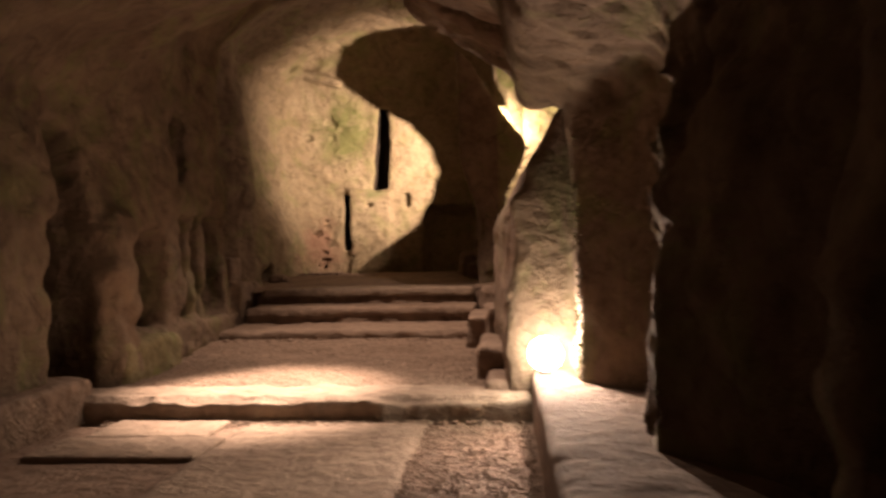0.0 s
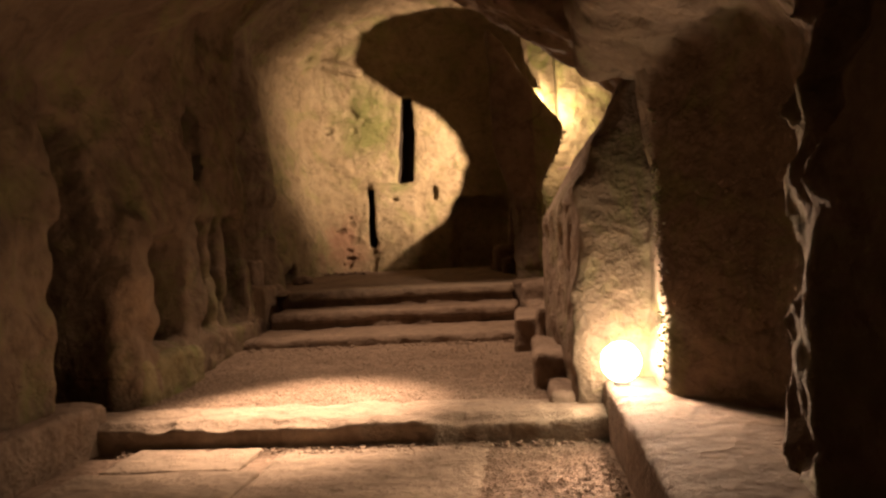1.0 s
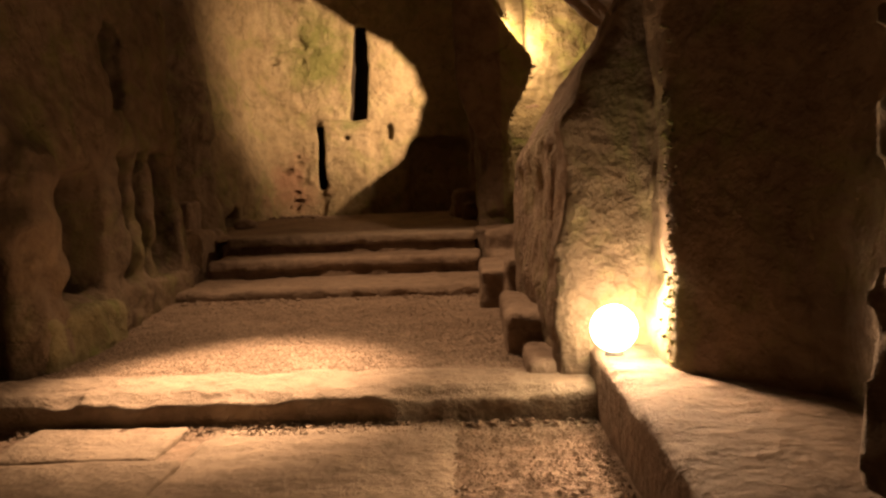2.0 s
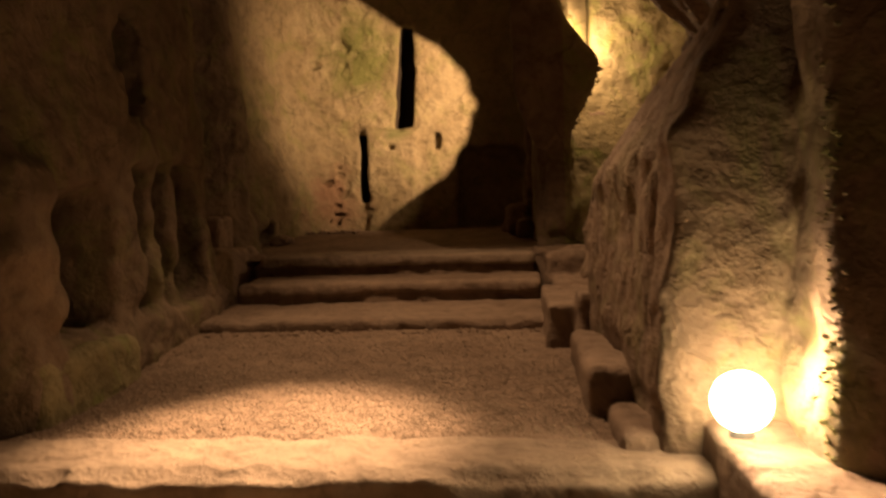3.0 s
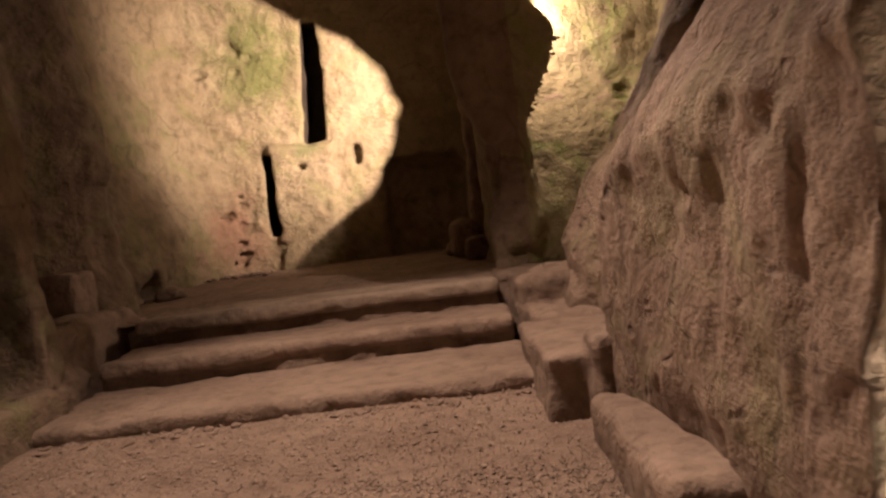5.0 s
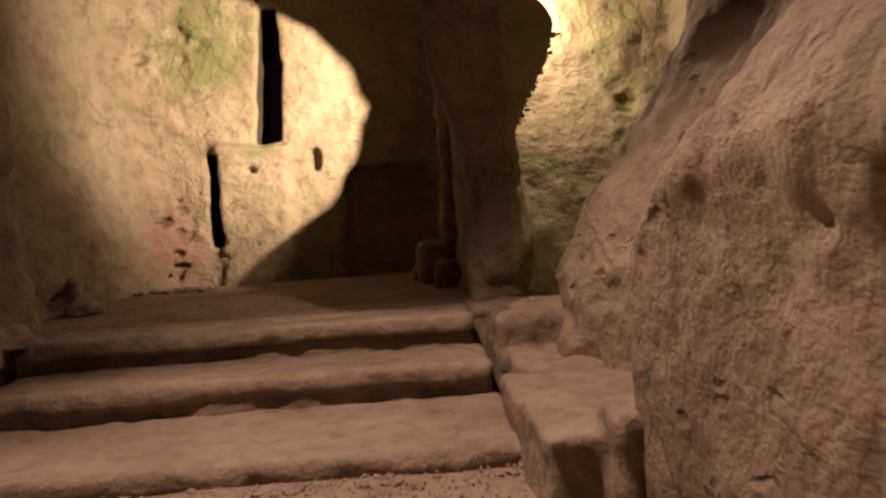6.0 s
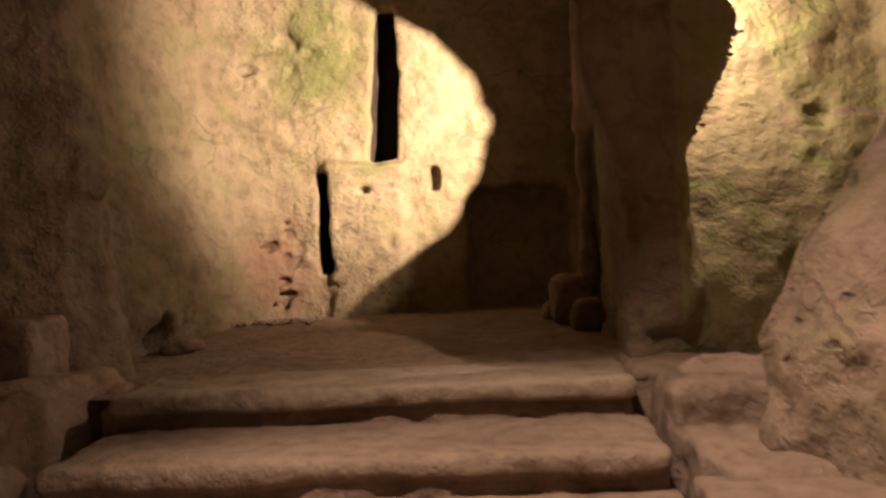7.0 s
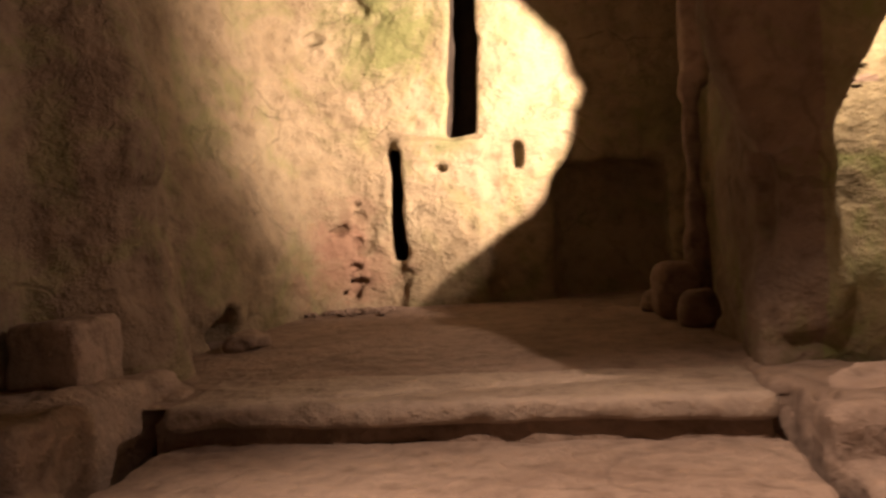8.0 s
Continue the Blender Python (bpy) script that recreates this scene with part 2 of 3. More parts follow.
mid = along(((-3, -0.7), (8, -1.0), (17, -1.4)))
roof = crown - 0.16 * (X - mid) ** 2
back = 15.25 + 0.03 * (X + 1.5) - 0.22 * np.maximum(Z - 3.6, 0)
void = smax(smax(xl - X, X - xr, 0.06), Z - roof, 0.5)
void = smax(void, smax(Y - back, xl - X, 0.9), 0.12)
void = smax(void, -2.2 - Y, 0.2)


def carve(d, k=0.06):
    global void
    void = smin(void, d, k)


def fill(d, k=0.06):
    global void
    void = smax(void, -d, k)


# thin panel beside the floodlight, under a low pitted overhang
fill(smax(smax((2.38 + 0.12 * (6.6 - Y) + 0.3 * np.maximum(0.95 - X, 0) - Z), np.abs(Y - 5.5) - 1.15, 0.1), 0.72 - 0.3 * (Z - 2.33) - X, 0.08), 0.12)
# jutting rock of the right wall nearer the entrance
fill(smax(smax(np.interp(Z, (0.0, 1.2, 1.5, 1.7, 3.0), (1.39, 1.42, 1.54, 1.54, 1.85)).astype(np.float32) - X, np.abs(Y - 2.6) - 0.2, 0.15), -0.2 - Z, 0.05), 0.12)
# left doorway, jamb, trough niche, arcade and high opening
carve(smax(cave.box((-6.2, 6.2, -0.3), (-2.8, 7.15, 2.35), 0.15), (np.abs(Y - 6.72) - 0.45 + 0.3 * np.maximum(Z - 1.3, 0)), 0.1))
fill(cave.box((-3.3, 7.2, -0.3), (-2.9, 7.62, 1.75), 0.1), 0.15)
carve(cave.box((-3.75, 7.68, 0.56), (-2.6, 8.42, 1.6), 0.15))
carve(cave.box((-3.5, 8.85, 0.58), (-2.8, 10.15, 1.75), 0.12))
for y in (9.15, 9.6):
    fill(cave.box((-3.6, y, 0.3), (-3.06, y + 0.2, 2.0), 0.06), 0.06)
carve(cave.ball((-3.4, 9.05, 2.5), (0.7, 0.27, 0.42)))
# small hole by the end wall
carve(cave.ball((-3.55, 13.65, 1.02), (0.35, 0.17, 0.17)), 0.04)
# overhang above the lamp niche
fill(smax(smax((3.2 + (1.0 - X) * 0.7 - Z), np.abs(Y - 10.0) - 0.7, 0.1), -0.6 - X, 0.1), 0.15)
# the lamp niche: its mossy back, the jamb, the dark rib before the lamp and an added tongue behind it
mossy = 12.3 + 0.38 * np.clip(Z - 1.0, 0, 1.7)
side = np.where(Z > 2.66, 0.78, 0.44 - 0.36 * np.clip(Y - 12.3, 0, 0.9))
fill(smax(smax(mossy - Y, side - X, 0.06), Y - 13.4, 0.05), 0.05)
rib = smax(((X - 0.22) * 0.9 + (Z - 3.73) * 0.65) / 1.11, ((X - 0.44) * 0.7 - (Z - 2.13) * 0.43) / 0.82, 0.25)
rib = smax(smax(rib, (1.95 + 2.8 * np.maximum(0.1 - X, 0) - Z) / 1.5, 0.2), smax(-0.14 - X, np.maximum(12.07 - Y, Y - 12.37), 0.05), 0.08)
fill(rib, 0.05)
jamb = along(((0.3, 12.2), (1.5, 12.34), (1.97, 12.4), (2.24, 12.5), (2.44, 12.72), (2.6, 12.95), (2.75, 13.1)), Z)
fill(smax(smax(smax(0.1 - X, X - 0.5, 0.03), smax(jamb - Y, Y - 13.4, 0.03), 0.04), Z - 2.58, 0.02), 0.04)
fill(cave.box((0.18, 12.2, 1.0), (0.46, 12.52, 2.16), 0.05), 0.05)
S = 0.2


def shade(x, z):
    """A place on the end wall, drawn in towards the lamp."""
    return NICHE[0] + S * (x - NICHE[0]), NICHE[2] + S * (z - NICHE[2])


# unseen tongue added to cast the curved shadow edge on the end wall
rim = along([shade(x, z)[::-1] for x, z in ((-2.11, 1.0), (-1.74, 1.43), (-1.31, 1.63), (-0.9, 1.98), (-0.6, 2.5), (-0.49, 2.85), (-0.64, 3.27), (-1.02, 3.65), (-1.56, 3.87), (-2.42, 4.47))], Z)
brow = along([shade(x, z) for x, z in ((-2.5, 4.47), (-2.4, 4.9), (-2.09, 5.29), (-1.56, 5.53), (-0.93, 5.61), (1.0, 5.7))], X)
shadow_tongue = np.maximum(np.maximum(rim - X, np.abs(Y - (NICHE[1] + S * 2.7)) - 0.1), np.maximum(Z - brow, X - 0.6))
fill(np.maximum(shadow_tongue, 2.5 - Z), 0.02)
# ridge where the lit wall turns into the vault
ends = [np.array(p) for p in ((-3.95, 14.55, 3.7), (-3.6, 14.7, 4.5), (-3.25, 14.9, 4.66), (-2.5, 14.95, 4.45))]
for a, b in zip(ends, ends[1:]):
    h = np.clip(((X - a[0]) * (b - a)[0] + (Y - a[1]) * (b - a)[1] + (Z - a[2]) * (b - a)[2]) / ((b - a) @ (b - a)), 0, 1)
    fill(np.sqrt((X - a[0] - h * (b - a)[0]) ** 2 + (Y - a[1] - h * (b - a)[1]) ** 2 + (Z - a[2] - h * (b - a)[2]) ** 2) - 0.09, 0.15)
# doorway in the shade
carve(cave.box((-1.0, 14.9, 0.6), (0.0, 15.65, 2.2), 0.2), 0.1)
# grooves cut into the lit wall, and the proud block beside the lower one
fill(cave.box((-2.37, 15.14, 0.6), (-1.6, 15.8, 2.5), 0.05), 0.12)
carve(smax(np.abs(X + 1.80 - 0.075 * (Z - 2.54)) - 0.125, smax(np.abs(Z - 3.29) - 0.75, np.abs(Y - 15.2) - 0.65, 0.02), 0.02), 0.02)
carve(cave.box((-2.48, 14.6, 1.42), (-2.35, 15.75, 2.42), 0.02), 0.02)
carve(cave.box((-1.33, 15.0, 2.2), (-1.27, 15.45, 2.42), 0.02), 0.02)
rng = np.random.RandomState(7)


def chip(low, high, count, spot_of):
    """Small hollows: balls cut out of the rock within a box; spot_of gives a centre and three radii."""
    lo, hi = [np.round((np.array(p) - cave.lo) / VOX).astype(int) for p in (low, high)]
    cut = tuple(slice(a, b) for a, b in zip(lo, hi))
    hollow = np.full(void[cut].shape, 9.0, np.float32)
    gx, gy, gz = X[cut[0]], Y[:, cut[1]], Z[:, :, cut[2]]
    for n in range(count):
        p, r = spot_of(n)
        hollow = np.minimum(hollow, (np.sqrt(((gx - p[0]) / r[0]) ** 2 + ((gy - p[1]) / r[1]) ** 2 + ((gz - p[2]) / r[2]) ** 2) - 1) * min(r))
    void[cut] = smin(void[cut], hollow, 0.02)


# broken patches of the lit wall
for cx, cz, sx, sz, count in ((-2.8, 1.65, 0.18, 0.24, 26), (-2.9, 1.2, 0.25, 0.08, 9), (-2.35, 3.65, 0.22, 0.12, 12), (-2.3, 2.8, 0.6, 0.8, 14)):
    chip((-3.6, 14.7, 0.6), (-1.2, 15.5, 4.6), count, lambda n: ((rng.normal(cx, sx), 15.13 + rng.uniform(0, 0.08), rng.normal(cz, sz)), rng.uniform(0.025, 0.055, 3) * (1.3, 1, 0.9)))
# honeycomb weathering on the edge of the near buttress
chip((0.8, 3.6, 0.3), (1.9, 4.6, 2.7), 130, lambda n: ((lambda z: (1.07 + float(np.interp(z, (1.4, 1.8, 2.05, 2.45), (0, 0.09, 0.2, 0.4))) + rng.uniform(-0.03, 0.05), rng.uniform(3.92, 4.36), z))(rng.uniform(0.4, 2.6)), rng.uniform(0.03, 0.07, 3) * (1.0, 0.9, 1.5)))
# holes in the mossy wall of the lamp niche
chip((0.4, 12.0, 0.8), (1.9, 13.2, 3.6), 26, lambda n: ((lambda z: (rng.uniform(0.5, 1.6), 12.3 + 0.38 * min(max(z - 1.0, 0), 1.7), z))(rng.uniform(0.95, 2.6)), rng.uniform(0.02, 0.04, 3) * (1.5, 1, 0.8)))

calm = 1 - 0.9 * np.exp(-(((X - 0.3) / 0.9) ** 4 + ((Y - 12.9) / 0.9) ** 4 + ((Z - 3.2) / 1.2) ** 4))
calm = calm * (1 - 0.55 * np.clip((Y - 14.5) / 0.4, 0, 1)) * (1 - 0.5 * np.clip(X + 0.2, 0, 1) * np.clip(4 - 2.5 * np.abs(Y - 8.2), 0, 1))
calm = calm * (1 - 0.75 * np.clip((X - 0.8) * 6, 0, 1) * np.clip(4 - 7 * np.abs(Y - 5.7), 0, 1) * np.clip((2.2 - Z) * 3, 0, 1))
calm = calm * (1 - 0.6 * np.clip(X * 4, 0, 1) * np.clip(3 - 5 * np.abs(Y - 8.9), 0, 1) * np.clip((2.4 - Z) * 3, 0, 1))
void = void + calm * (0.10 * cave.noise(1.1, 11) + 0.05 * cave.noise(0.42, 12) + 0.035 * cave.noise(0.17, 13) + 0.05 * (np.abs(cave.noise(0.33, 15)) - 0.4) + 0.012 * cave.noise(0.08, 16) - 0.05 * np.clip(cave.noise(0.12, 14) - 0.45, 0, 1))


def scratch(low, high, depth, outline):
    """Hollows of one depth that follow the weathered surface; outline is negative within them."""
    lo, hi = [np.round((np.array(p) - cave.lo) / VOX).astype(int) for p in (low, high)]
    cut = tuple(slice(a, b) for a, b in zip(lo, hi))
    void[cut] = smin(void[cut], np.maximum(outline(X[cut[0]], Y[:, cut[1]], Z[:, :, cut[2]]), void[cut] - depth), 0.02)


def upright(place, half, z0, z1, bow=0.03):
    return lambda x, y, z: np.maximum(np.abs(y - place - bow * np.sin(3 * z)) - half, np.maximum(z0 - z, z - z1))


def spotted(count, y0, y1, z0, z1, r0, r1, flat=False):
    places = [(rng.uniform(y0, y1), rng.uniform(z0, z1), rng.uniform(r0, r1), rng.uniform(0.8, 1.9)) for n in range(count)]

    def outline(x, y, z):
        d = 9.0
        if flat:
            y, z = x, y
        for cy, cz, r, wide in places:
            u, v = (y - cy) * 0.85 + (z - cz) * 0.5, (z - cz) * 0.85 - (y - cy) * 0.5
            d = np.minimum(d, (np.sqrt((u / wide) ** 2 + v ** 2) - r))
        return d
    return outline


# upright grooves and pits of the right wall, and the torn band above them
scratch((0.2, 6.6, 0.2), (1.2, 8.0, 2.2), 0.022, upright(7.05, 0.03, 0.3, 1.8))
scratch((0.2, 7.2, 0.3), (1.2, 8.2, 2.2), 0.02, upright(7.6, 0.02, 0.45, 1.45))
scratch((0.2, 6.9, 0.4), (2.4, 9.1, 3.2), 0.022, spotted(46, 7.1, 8.9, 0.7, 2.9, 0.016, 0.03))
scratch((0.2, 6.6, 1.3), (2.4, 7.8, 3.2), 0.03, spotted(34, 6.95, 7.4, 1.5, 2.9, 0.02, 0.036))
# pitted underside of the overhang
scratch((0.6, 4.2, 2.15), (2.2, 6.8, 3.0), 0.04, spotted(110, 0.75, 1.9, 4.4, 6.6, 0.015, 0.036, True))
verts, quads = nets(void, cave.lo, VOX)
centre = verts[quads].mean(1)
normal = np.cross(verts[quads[:, 2]] - verts[quads[:, 0]], verts[quads[:, 3]] - verts[quads[:, 1]])
normal /= np.linalg.norm(normal, axis=1)[:, None] + 1e-9
roofing = (normal[:, 2] < -0.6) & (centre[:, 2] > 2.3)
rear = ~roofing & (centre[:, 1] > 14.3) & (centre[:, 0] < -0.1)
entry = ~roofing & (centre[:, 1] < -1.9)
west = ~roofing & ~rear & ~entry & (centre[:, 0] < -1.2)
east = ~roofing & ~rear & ~entry & ~west
niche = (centre[:, 1] > 11.4) & (centre[:, 0] > 0.4) & (centre[:, 1] < 13.6) & ~((centre[:, 1] < 12.45) & (centre[:, 2] > 2.05) & (centre[:, 0] < 0.95) & (normal[:, 1] < 0.5))
# faces deep inside the grooves take the near-black rock colour
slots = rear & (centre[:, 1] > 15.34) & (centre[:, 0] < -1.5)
for name, pick, mat, label in (
        ("ceiling", roofing, ROCK, "rough vaulted tufa ceiling of the rock-cut passage"),
        ("grooves", slots, DARKROCK, "upright grooves cut into the end wall, near-black inside"),
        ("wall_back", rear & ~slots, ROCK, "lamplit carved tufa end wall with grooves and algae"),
        ("wall_front", entry, ROCK, "rough tufa wall closing the passage"),
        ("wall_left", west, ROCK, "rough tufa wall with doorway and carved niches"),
        ("wall_right_near", east & (centre[:, 1] < 6.76), ROCK, "rough tufa wall with thin panels beside a floodlight"),
        ("wall_right_middle", east & (centre[:, 1] >= 6.76) & (centre[:, 1] < 11.3), BARE, "pitted bare tufa buttress leaning back above the ledge"),
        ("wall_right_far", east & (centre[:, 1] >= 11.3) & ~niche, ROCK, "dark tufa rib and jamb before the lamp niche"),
        ("wall_niche", east & niche, MOSSY, "mossy tufa niche lit by a hidden lamp")):
    tagged(mesh_of(name, verts, quads[pick], mat), label, "ceiling" if name == "ceiling" else "wall", kind="structure")


# ---- floors, steps, benches ----
def sheet(name, x0, x1, y0, y1, height, mat, cell=0.06, rough=0.01, seed=5, depth=0.12):
    nx, ny = int((x1 - x0) / cell) + 1, int((y1 - y0) / cell) + 1
    xs, ys = np.linspace(x0, x1, nx), np.linspace(y0, y1, ny)
    n = lattice_noise((nx, ny, 1), 0, cell, 0.5, seed)[:, :, 0] + 0.5 * lattice_noise((nx, ny, 1), 0, cell, 0.15, seed + 1)[:, :, 0]
    gx, gy = np.meshgrid(xs, ys, indexing="ij")
    gz = height(gx, gy) + rough * n
    v = np.stack([gx, gy, gz], -1).reshape(-1, 3)
    i = np.arange(nx * ny).reshape(nx, ny)
    q = np.stack([i[:-1, :-1], i[1:, :-1], i[1:, 1:], i[:-1, 1:]], -1).reshape(-1, 4)
    return mesh_of(name, v, q, mat)


tagged(sheet("floor", -5, 2.4, -2.6, 6.7, lambda x, y: 0 * x, GRAVEL), "trodden gravel and concrete floor of the passage", "floor", kind="structure")
tagged(sheet("floor_upper", -4.6, 1.2, 6.6, 11.0, lambda x, y: 0.17 + 0.13 * np.clip((y - 7.9) / 1.8, 0, 1), GRAVEL), "gravel floor between low kerb and steps", "floor", kind="structure")
tagged(sheet("landing", -4.6, 1.8, 11.9, 16.5, lambda x, y: 0.785 + np.clip((y - 11.9) / 3.2, 0, 1) * 0.2, STEPROCK, rough=0.006), "worn tufa landing before the end wall", "floor", kind="structure")
def nibbles(count, x0, x1, y, z, seed, reach=0.06, wide=1.0):
    """Broken bites along the front edge of a step."""
    g = np.random.RandomState(seed)
    return [((x0 + (x1 - x0) * (n + g.uniform(0, 1)) / count, y + g.uniform(-0.03, 0.01), z + g.uniform(0.0, 0.03)), (wide * reach * g.uniform(0.8, 2.4), wide * reach * g.uniform(0.5, 1.2), reach * g.uniform(0.4, 0.9))) for n in range(count)]


kerb = rock_piece("kerb_step", [((-3.3, 6.42, -0.2), (0.75, 7.0, 0.195), 0.02)], CONCRETE, 0.02, 0.014, 21, bites=nibbles(24, -2.8, 0.7, 6.4, 0.2, 22, 0.085, 1.7))
tagged(kerb, "low concrete step with ragged broken edge", "step", kind="structure")
for y, z, base, x0, x1, deep, label, lip_label, count in (
        (9.8, 0.4, 0.0, -3.05, 0.12, 1.4, "worn gravel-strewn bottom step with crumbled lip", "crumbled broken lip", 22),
        (10.93, 0.61, 0.1, -3.0, 0.09, 1.1, "worn middle step cut from tufa", "rounded worn lip", 0)):
    st = rock_piece("rock_step", [((x0, y + 0.065, base), (x1, y + deep, z - 0.012), 0.04)], STEPROCK, 0.03, 0.02, int(10 * y))
    tagged(st, label, "step", group="steps to the landing")
    lip = rock_piece("lip", [((x0, y + 0.02, z - 0.13), (x1, y + deep - 0.1, z), 0.045)], STEPROCK, 0.025, 0.016, int(10 * y) + 5, st, bites=nibbles(count, x0, x1, y, z, int(y), 0.07))
    tagged(lip, lip_label)
st = rock_piece("rock_step", [((-3.1, 11.78, 0.3), (0.02, 12.6, 0.75), 0.03)], STEPROCK, 0.03, 0.02, 36)
tagged(st, "pale top step with rounded overhanging lip", "step", group="steps to the landing")
lip = rock_piece("lip", [((-2.99, 11.7, 0.705), (0.04, 12.48, 0.835), 0.045)], CONCRETE, 0.02, 0.012, 39, st, bites=nibbles(16, -2.95, 0.0, 11.68, 0.7, 40, 0.04))
tagged(lip, "pale rounded lip slab with crumbling underside")
bench = rock_piece("bench_right", [((0.68, 2.9, -0.2), (2.2, 6.9, 0.37), 0.04)], STEPROCK, 0.04, 0.007, 41)
tagged(bench, "low tufa bench along the wall carrying the floodlight", "bench", kind="structure")
bench2 = rock_piece("bench_far", [((0.22, 7.45, -0.1), (0.8, 8.85, 0.45), 0.07), ((0.27, 8.9, -0.1), (0.75, 9.25, 0.72), 0.06), ((0.06, 9.1, -0.1), (1.1, 10.6, 0.6), 0.04), ((0.32, 6.8, -0.1), (0.8, 7.6, 0.26), 0.05)], STEPROCK, 0.025, 0.018, 44)
tagged(bench2, "stepped low tufa ledge beside the gravel floor", "bench", kind="structure")
ledge = rock_piece("ledge_right", [((0.2, 10.45, 0.0), (1.6, 11.4, 0.62), 0.06), ((0.14, 11.3, 0.0), (2.1, 12.6, 0.84), 0.08), ((0.02, 11.9, 0.3), (0.5, 12.6, 0.86), 0.06)], STEPROCK, 0.025, 0.03, 61,
                   bites=[((0.24, 11.66, 0.86), (0.04, 0.12, 0.1))])
tagged(ledge, "broken rock shelf where the steps meet the wall", "ledge", kind="structure")
ledge = rock_piece("ledge_left", [((-4.6, 10.92, 0.0), (-3.22, 12.4, 0.93), 0.07), ((-4.6, 10.2, 0.0), (-3.12, 11.2, 0.6), 0.1), ((-4.6, 12.0, 0.0), (-3.05, 12.8, 0.8), 0.08)], STEPROCK, 0.035, 0.035, 64)
tagged(ledge, "worn rock shelf along the steps", "ledge", kind="structure")
stone = rock_piece("stone_block", [((-3.88, 11.7, 0.9), (-3.42, 12.15, 1.3), 0.06)], STEPROCK, 0.025, 0.02, 67)
tagged(stone, "squared tufa block standing on the rock shelf", "stone")
sill = rock_piece("sill_left", [((-3.6, 8.65, -0.1), (-2.96, 10.45, 0.58), 0.06)], ROCK, 0.035, 0.03, 70)
tagged(sill, "rough tufa sill under the carved arcade", "ledge", kind="structure")
bench3 = rock_piece("bench_left", [((-4.5, -2.0, -0.2), (-2.82, 6.6, 0.34), 0.04)], STEPROCK, 0.04, 0.02, 47)
tagged(bench3, "low tufa bench before the dark doorway", "bench", kind="structure")
trough = rock_piece("trough_ledge", [((-3.6, 7.25, -0.1), (-2.86, 8.5, 0.54), 0.07)], MOSSY, 0.03, 0.03, 50)
tagged(trough, "mossy tufa ledge under a carved niche", "ledge", kind="structure")


# ---- floor pieces ----
def prism(bm, x0, x1, y0, y1, z0, z1, bevel=0.012):
    made = bmesh.ops.create_cube(bm, size=1, matrix=Matrix.LocRotScale(((x0 + x1) / 2, (y0 + y1) / 2, (z0 + z1) / 2), None, (x1 - x0, y1 - y0, z1 - z0)))
    edges = list({e for v in made["verts"] for e in v.link_edges})
    bmesh.ops.bevel(bm, geom=edges, offset=bevel, segments=2, affect="EDGES")


def part(name, bm, mat, parent=None, label="", smooth=False):
    me = bpy.data.meshes.new(name)
    bm.to_mesh(me)
    bm.free()
    me.materials.append(mat)
    if smooth:
        me.polygons.foreach_set("use_smooth", [True] * len(me.polygons))
    ob = new(name, me)
    ob.parent = parent
    return tagged(ob, label) if label else ob


slab = rock_piece("paving_slab", [((-2.5, 5.8, -0.1), (-1.62, 6.38, 0.035), 0.02)], CONCRETE, 0.02, 0.008, 81)
tagged(slab, "worn concrete slab at the foot of the kerb", "slab", group="slabs before the kerb")
slab = rock_piece("paving_slab", [((-2.6, 5.18, -0.1), (-1.46, 5.77, 0.04), 0.02)], CONCRETE, 0.02, 0.008, 83)
tagged(slab, "worn concrete slab with a raised front edge", "slab", group="slabs before the kerb")
path = rock_piece("concrete_path", [((-1.5, -2.3, -0.15), (-0.1, 6.36, 0.022), 0.02)], CONCRETE, 0.05, 0.008, 85)
tagged(path, "smooth trodden concrete path beside the gravel", "path", kind="structure")


def pebbles(name, count, spots, seed, label):
    """Loose gravel: small uneven octahedra lying on the floor."""
    rng = np.random.RandomState(seed)
    base = np.array([(1, 0, 0), (0, 1, 0), (-1, 0, 0), (0, -1, 0), (0, 0, 0.7), (0, 0, -0.5)], float)
    tri = np.array([(0, 1, 4), (1, 2, 4), (2, 3, 4), (3, 0, 4), (1, 0, 5), (2, 1, 5), (3, 2, 5), (0, 3, 5)])
    vs, fs = [], []
    for n in range(count):
        x0, x1, y0, y1, z = spots[rng.randint(len(spots))]
        r = rng.uniform(0.004, 0.010) * (1 if rng.rand() < 0.95 else 1.8)
        a = rng.uniform(0, 6.28)
        p = base * rng.uniform(0.7, 1.3, (6, 1)) * r
        p = np.stack([p[:, 0] * math.cos(a) - p[:, 1] * math.sin(a), p[:, 0] * math.sin(a) + p[:, 1] * math.cos(a), p[:, 2]], 1)
        y = rng.uniform(y0, y1)
        vs.append(p + (rng.uniform(x0, x1), y, z + 0.002 + 0.13 * min(max((y - 7.9) / 1.8, 0), 1)))
        fs.append(tri + 6 * n)
    me = bpy.data.meshes.new(name)
    me.from_pydata(np.concatenate(vs).tolist(), [], np.concatenate(fs).tolist())
    me.materials.append(PEBBLE)
    return tagged(new(name, me), label, "gravel", kind="stuff")


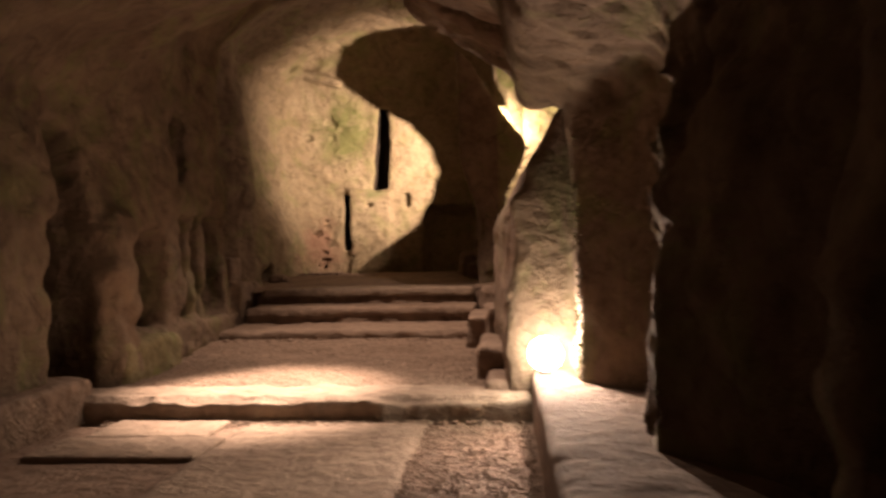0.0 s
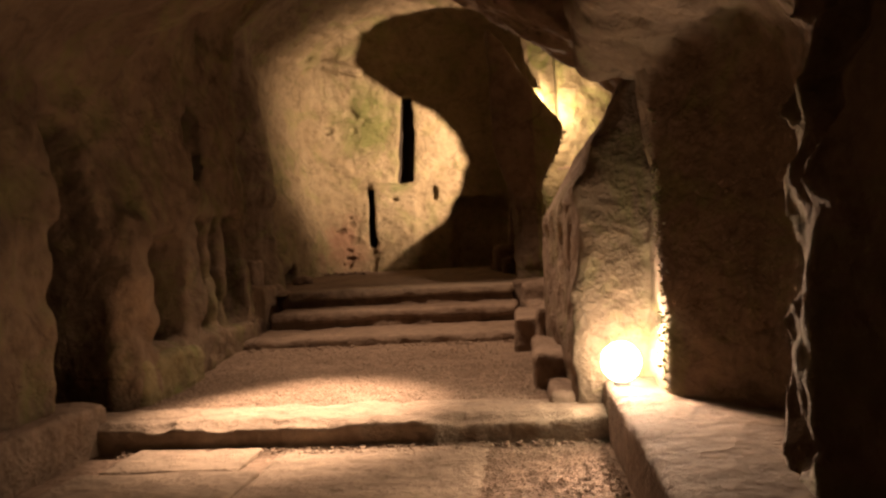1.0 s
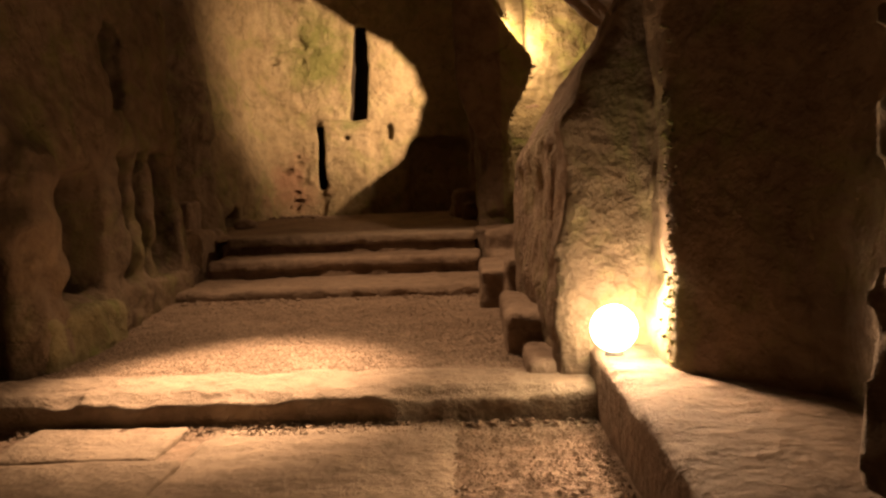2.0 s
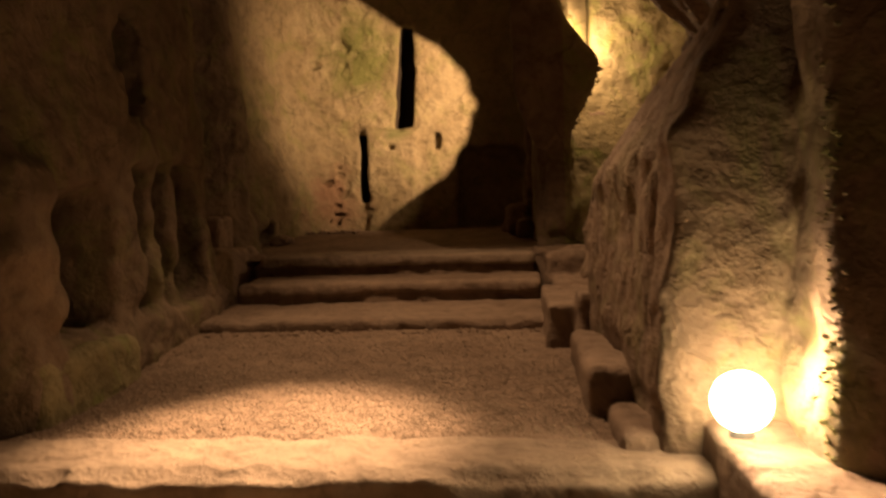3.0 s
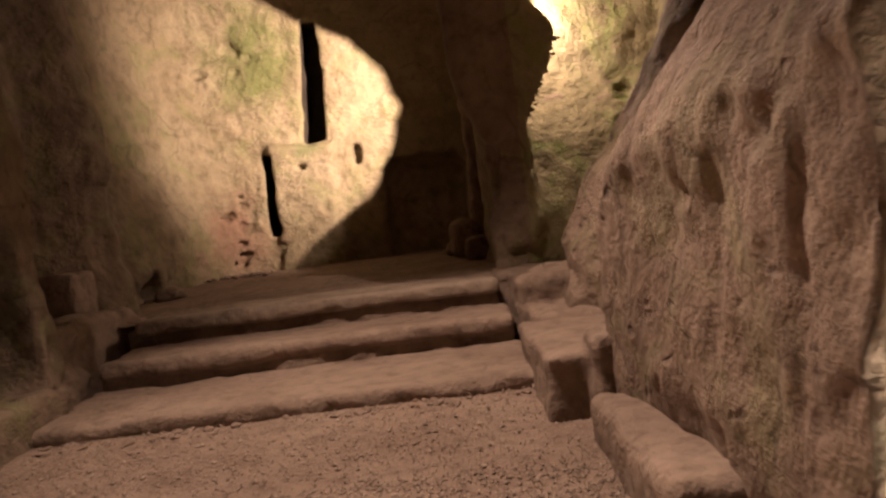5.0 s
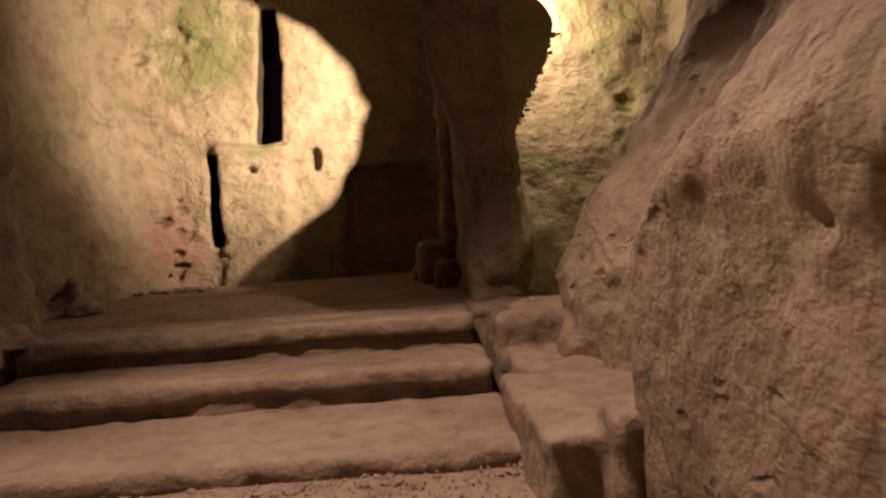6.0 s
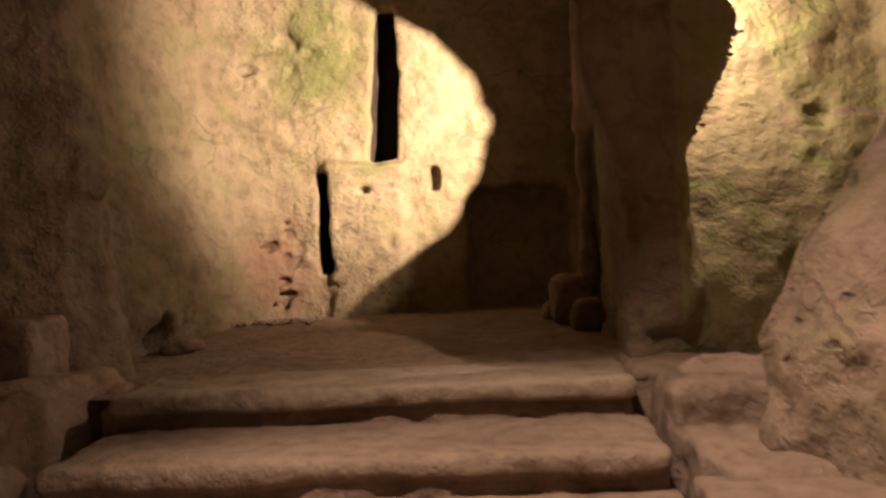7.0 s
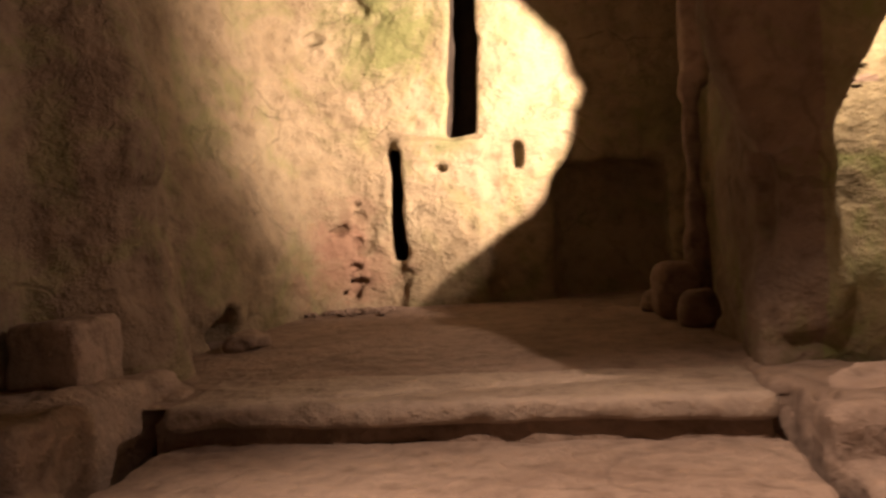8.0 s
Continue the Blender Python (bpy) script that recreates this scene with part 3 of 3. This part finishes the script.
PEBBLE, nodes, links, bsdf = material("pebble")
info = nodes.new("ShaderNodeNewGeometry")
links.new(ramp(nodes, links, info.outputs["Random Per Island"], ((0.0, (0.18, 0.13, 0.095)), (0.5, (0.26, 0.19, 0.14)), (1.0, (0.34, 0.26, 0.195)))), bsdf.inputs["Base Color"])
bsdf.inputs["Roughness"].default_value = 0.9
pebbles("gravel_lower", 4500, [(-0.12, 0.68, 4.2, 6.42, 0.006), (-0.12, 0.66, 3.0, 6.42, 0.006), (-2.6, -0.1, 6.2, 6.42, 0.02)], 91, "loose gravel beside the concrete path")
pebbles("gravel_upper", 16000, [(-2.9, 0.35, 6.85, 8.6, 0.175), (-2.9, 0.35, 6.85, 9.85, 0.175)], 92, "loose gravel on the upper floor")


# ---- lamps and loose stones ----
GLOW, nodes, links, bsdf = material("lamp_glare")
bsdf.inputs["Base Color"].default_value = (1, 0.9, 0.7, 1)
bsdf.inputs["Emission Color"].default_value = (1, 0.86, 0.6, 1)
bsdf.inputs["Emission Strength"].default_value = 30
METAL, nodes, links, bsdf = material("grey_metal")
tone = fbm(nodes, links, nodes.new("ShaderNodeTexCoord").outputs["Object"], 30)
links.new(ramp(nodes, links, tone, ((0.3, (0.08, 0.08, 0.08)), (0.7, (0.16, 0.15, 0.14)))), bsdf.inputs["Base Color"])
bsdf.inputs["Metallic"].default_value, bsdf.inputs["Roughness"].default_value = 0.6, 0.5

lamp = new("bench_floodlight")
lamp.location = (0.78, 6.42, 0.37)
tagged(lamp, "floodlight on the tufa bench, its glare shaped as a ball", "lamp")
bm = bmesh.new()
bmesh.ops.create_cone(bm, cap_ends=True, segments=24, radius1=0.055, radius2=0.045, depth=0.03, matrix=Matrix.Translation((0, 0, 0.012)))
part("base", bm, METAL, lamp, "grey metal base")
# the glare around the small floodlight, modelled as an emissive ball
bm = bmesh.new()
bmesh.ops.create_uvsphere(bm, u_segments=28, v_segments=16, radius=0.13, matrix=Matrix.Translation((0, 0, 0.145)))
globe = part("globe", bm, GLOW, lamp, "glowing ball standing in for the lamp's glare", True)
globe.visible_shadow = False

flood = new("niche_floodlight")
flood.location = (NICHE[0] - 0.07, NICHE[1] - 0.02, NICHE[2] - 0.09)
tagged(flood, "small grey floodlight tucked behind the rock rib", "lamp")
bm = bmesh.new()
prism(bm, -0.05, 0.05, -0.05, 0.05, -0.03, 0.03, 0.008)
part("housing", bm, METAL, flood)
bm = bmesh.new()
prism(bm, -0.012, 0.012, -0.16, -0.04, -0.012, 0.012, 0.004)
part("bracket", bm, METAL, flood)
flood = new("ceiling_floodlight")
flood.location = (HIGH[0] + 0.05, HIGH[1], HIGH[2] + 0.04)
tagged(flood, "grey floodlight hung from the tufa ceiling", "lamp")
bm = bmesh.new()
prism(bm, -0.12, 0.02, -0.1, 0.1, 0.0, 0.12, 0.015)
part("housing", bm, METAL, flood)
bm = bmesh.new()
prism(bm, -0.065, -0.035, -0.015, 0.015, 0.1, 0.6, 0.005)
part("bracket", bm, METAL, flood)

column = rock_piece("rock_column", [((0.0, 14.0, 1.5), (0.12, 14.12, 2.75), 0.05), ((-0.02, 13.98, 2.52), (0.14, 14.14, 2.62), 0.04), ((0.02, 14.0, 2.6), (0.22, 14.25, 3.7), 0.06), ((-0.02, 14.0, 0.85), (0.16, 14.2, 1.55), 0.06)], STEPROCK, 0.025, 0.02, 101)
tagged(column, "slender ringed upright rock shaft left standing by the doorway", "column")
for n, (x, y, z, w, d, h) in enumerate(((-0.28, 13.9, 0.9, 0.3, 0.3, 0.42), (-0.12, 13.6, 0.88, 0.24, 0.26, 0.26), (-0.35, 14.25, 0.92, 0.26, 0.22, 0.2))):
    stone = rock_piece("loose_stone", [((x, y, z), (x + w, y + d, z + h), 0.09)], STEPROCK, 0.025, 0.035, 111 + 4 * n)
    tagged(stone, "rounded tufa stone lying by the shaded doorway", "stone", group="stones by the doorway")
stone = rock_piece("loose_stone", [((-3.35, 13.3, 0.88), (-3.1, 13.6, 1.0), 0.05)], STEPROCK, 0.02, 0.025, 131)
tagged(stone, "small pale stone at the foot of the wall", "stone")


# ---- rubble at the foot of the end wall ----
def rubble(name, count, spot_of, seed, mat, label):
    """Broken rock bits: jittered icospheres in one heap."""
    rng = np.random.RandomState(seed)
    bm = bmesh.new()
    for n in range(count):
        x, y, z, r = spot_of(rng)
        made = bmesh.ops.create_icosphere(bm, subdivisions=1, radius=r, matrix=Matrix.Translation((x, y, z)) @ Matrix.Rotation(rng.uniform(0, 6.28), 4, "Z") @ Matrix.Diagonal((1.2, 0.9, 0.65, 1)))
        for v in made["verts"]:
            v.co += Vector(rng.uniform(-0.22, 0.22, 3) * r)
    ob = part(name, bm, mat)
    return tagged(ob, label, "rubble", kind="stuff")


rubble("rubble", 60, lambda g: (g.normal(-2.85, 0.22), g.normal(14.85, 0.12), 0.985, g.uniform(0.015, 0.05)), 5, STEPROCK, "crumbled rock bits below the broken wall face")
rubble("step_crumbs", 70, lambda g: (g.uniform(-2.9, 0.2), g.normal(9.72, 0.06), 0.3, g.uniform(0.012, 0.04)), 6, STEPROCK, "crumbs of rock at the foot of the bottom step")
rubble("kerb_crumbs", 90, lambda g: (g.uniform(-2.7, 0.6), 6.38 - abs(g.normal(0, 0.05)), 0.02, g.uniform(0.008, 0.028)), 8, GRAVEL, "crumbled concrete bits along the kerb")


def tufts(name, count, line, spread, seed, label, size=0.028):
    """Mossy knobs along a rock edge, from the first to the second place of the line."""
    a, b = Vector(line[0]), Vector(line[1])

    def place(g):
        p = a.lerp(b, g.uniform(0, 1)) + Vector(g.normal(0, 1, 3) * spread)
        return p.x, p.y, p.z, g.uniform(0.006, size)
    ob = rubble(name, count, place, seed, MOSSY, label)
    ob["category"] = "moss"


tufts("moss_rib", 110, ((0.84, 12.24, 2.85), (0.46, 12.24, 2.12)), (0.025, 0.05, 0.03), 21, "mossy knobs fringing the dark rock rib")
tufts("moss_panel", 260, ((1.0, 6.01, 0.4), (1.01, 6.01, 2.1)), (0.018, 0.03, 0.05), 23, "mossy knobs along the lit edge of the thin panel", 0.016)
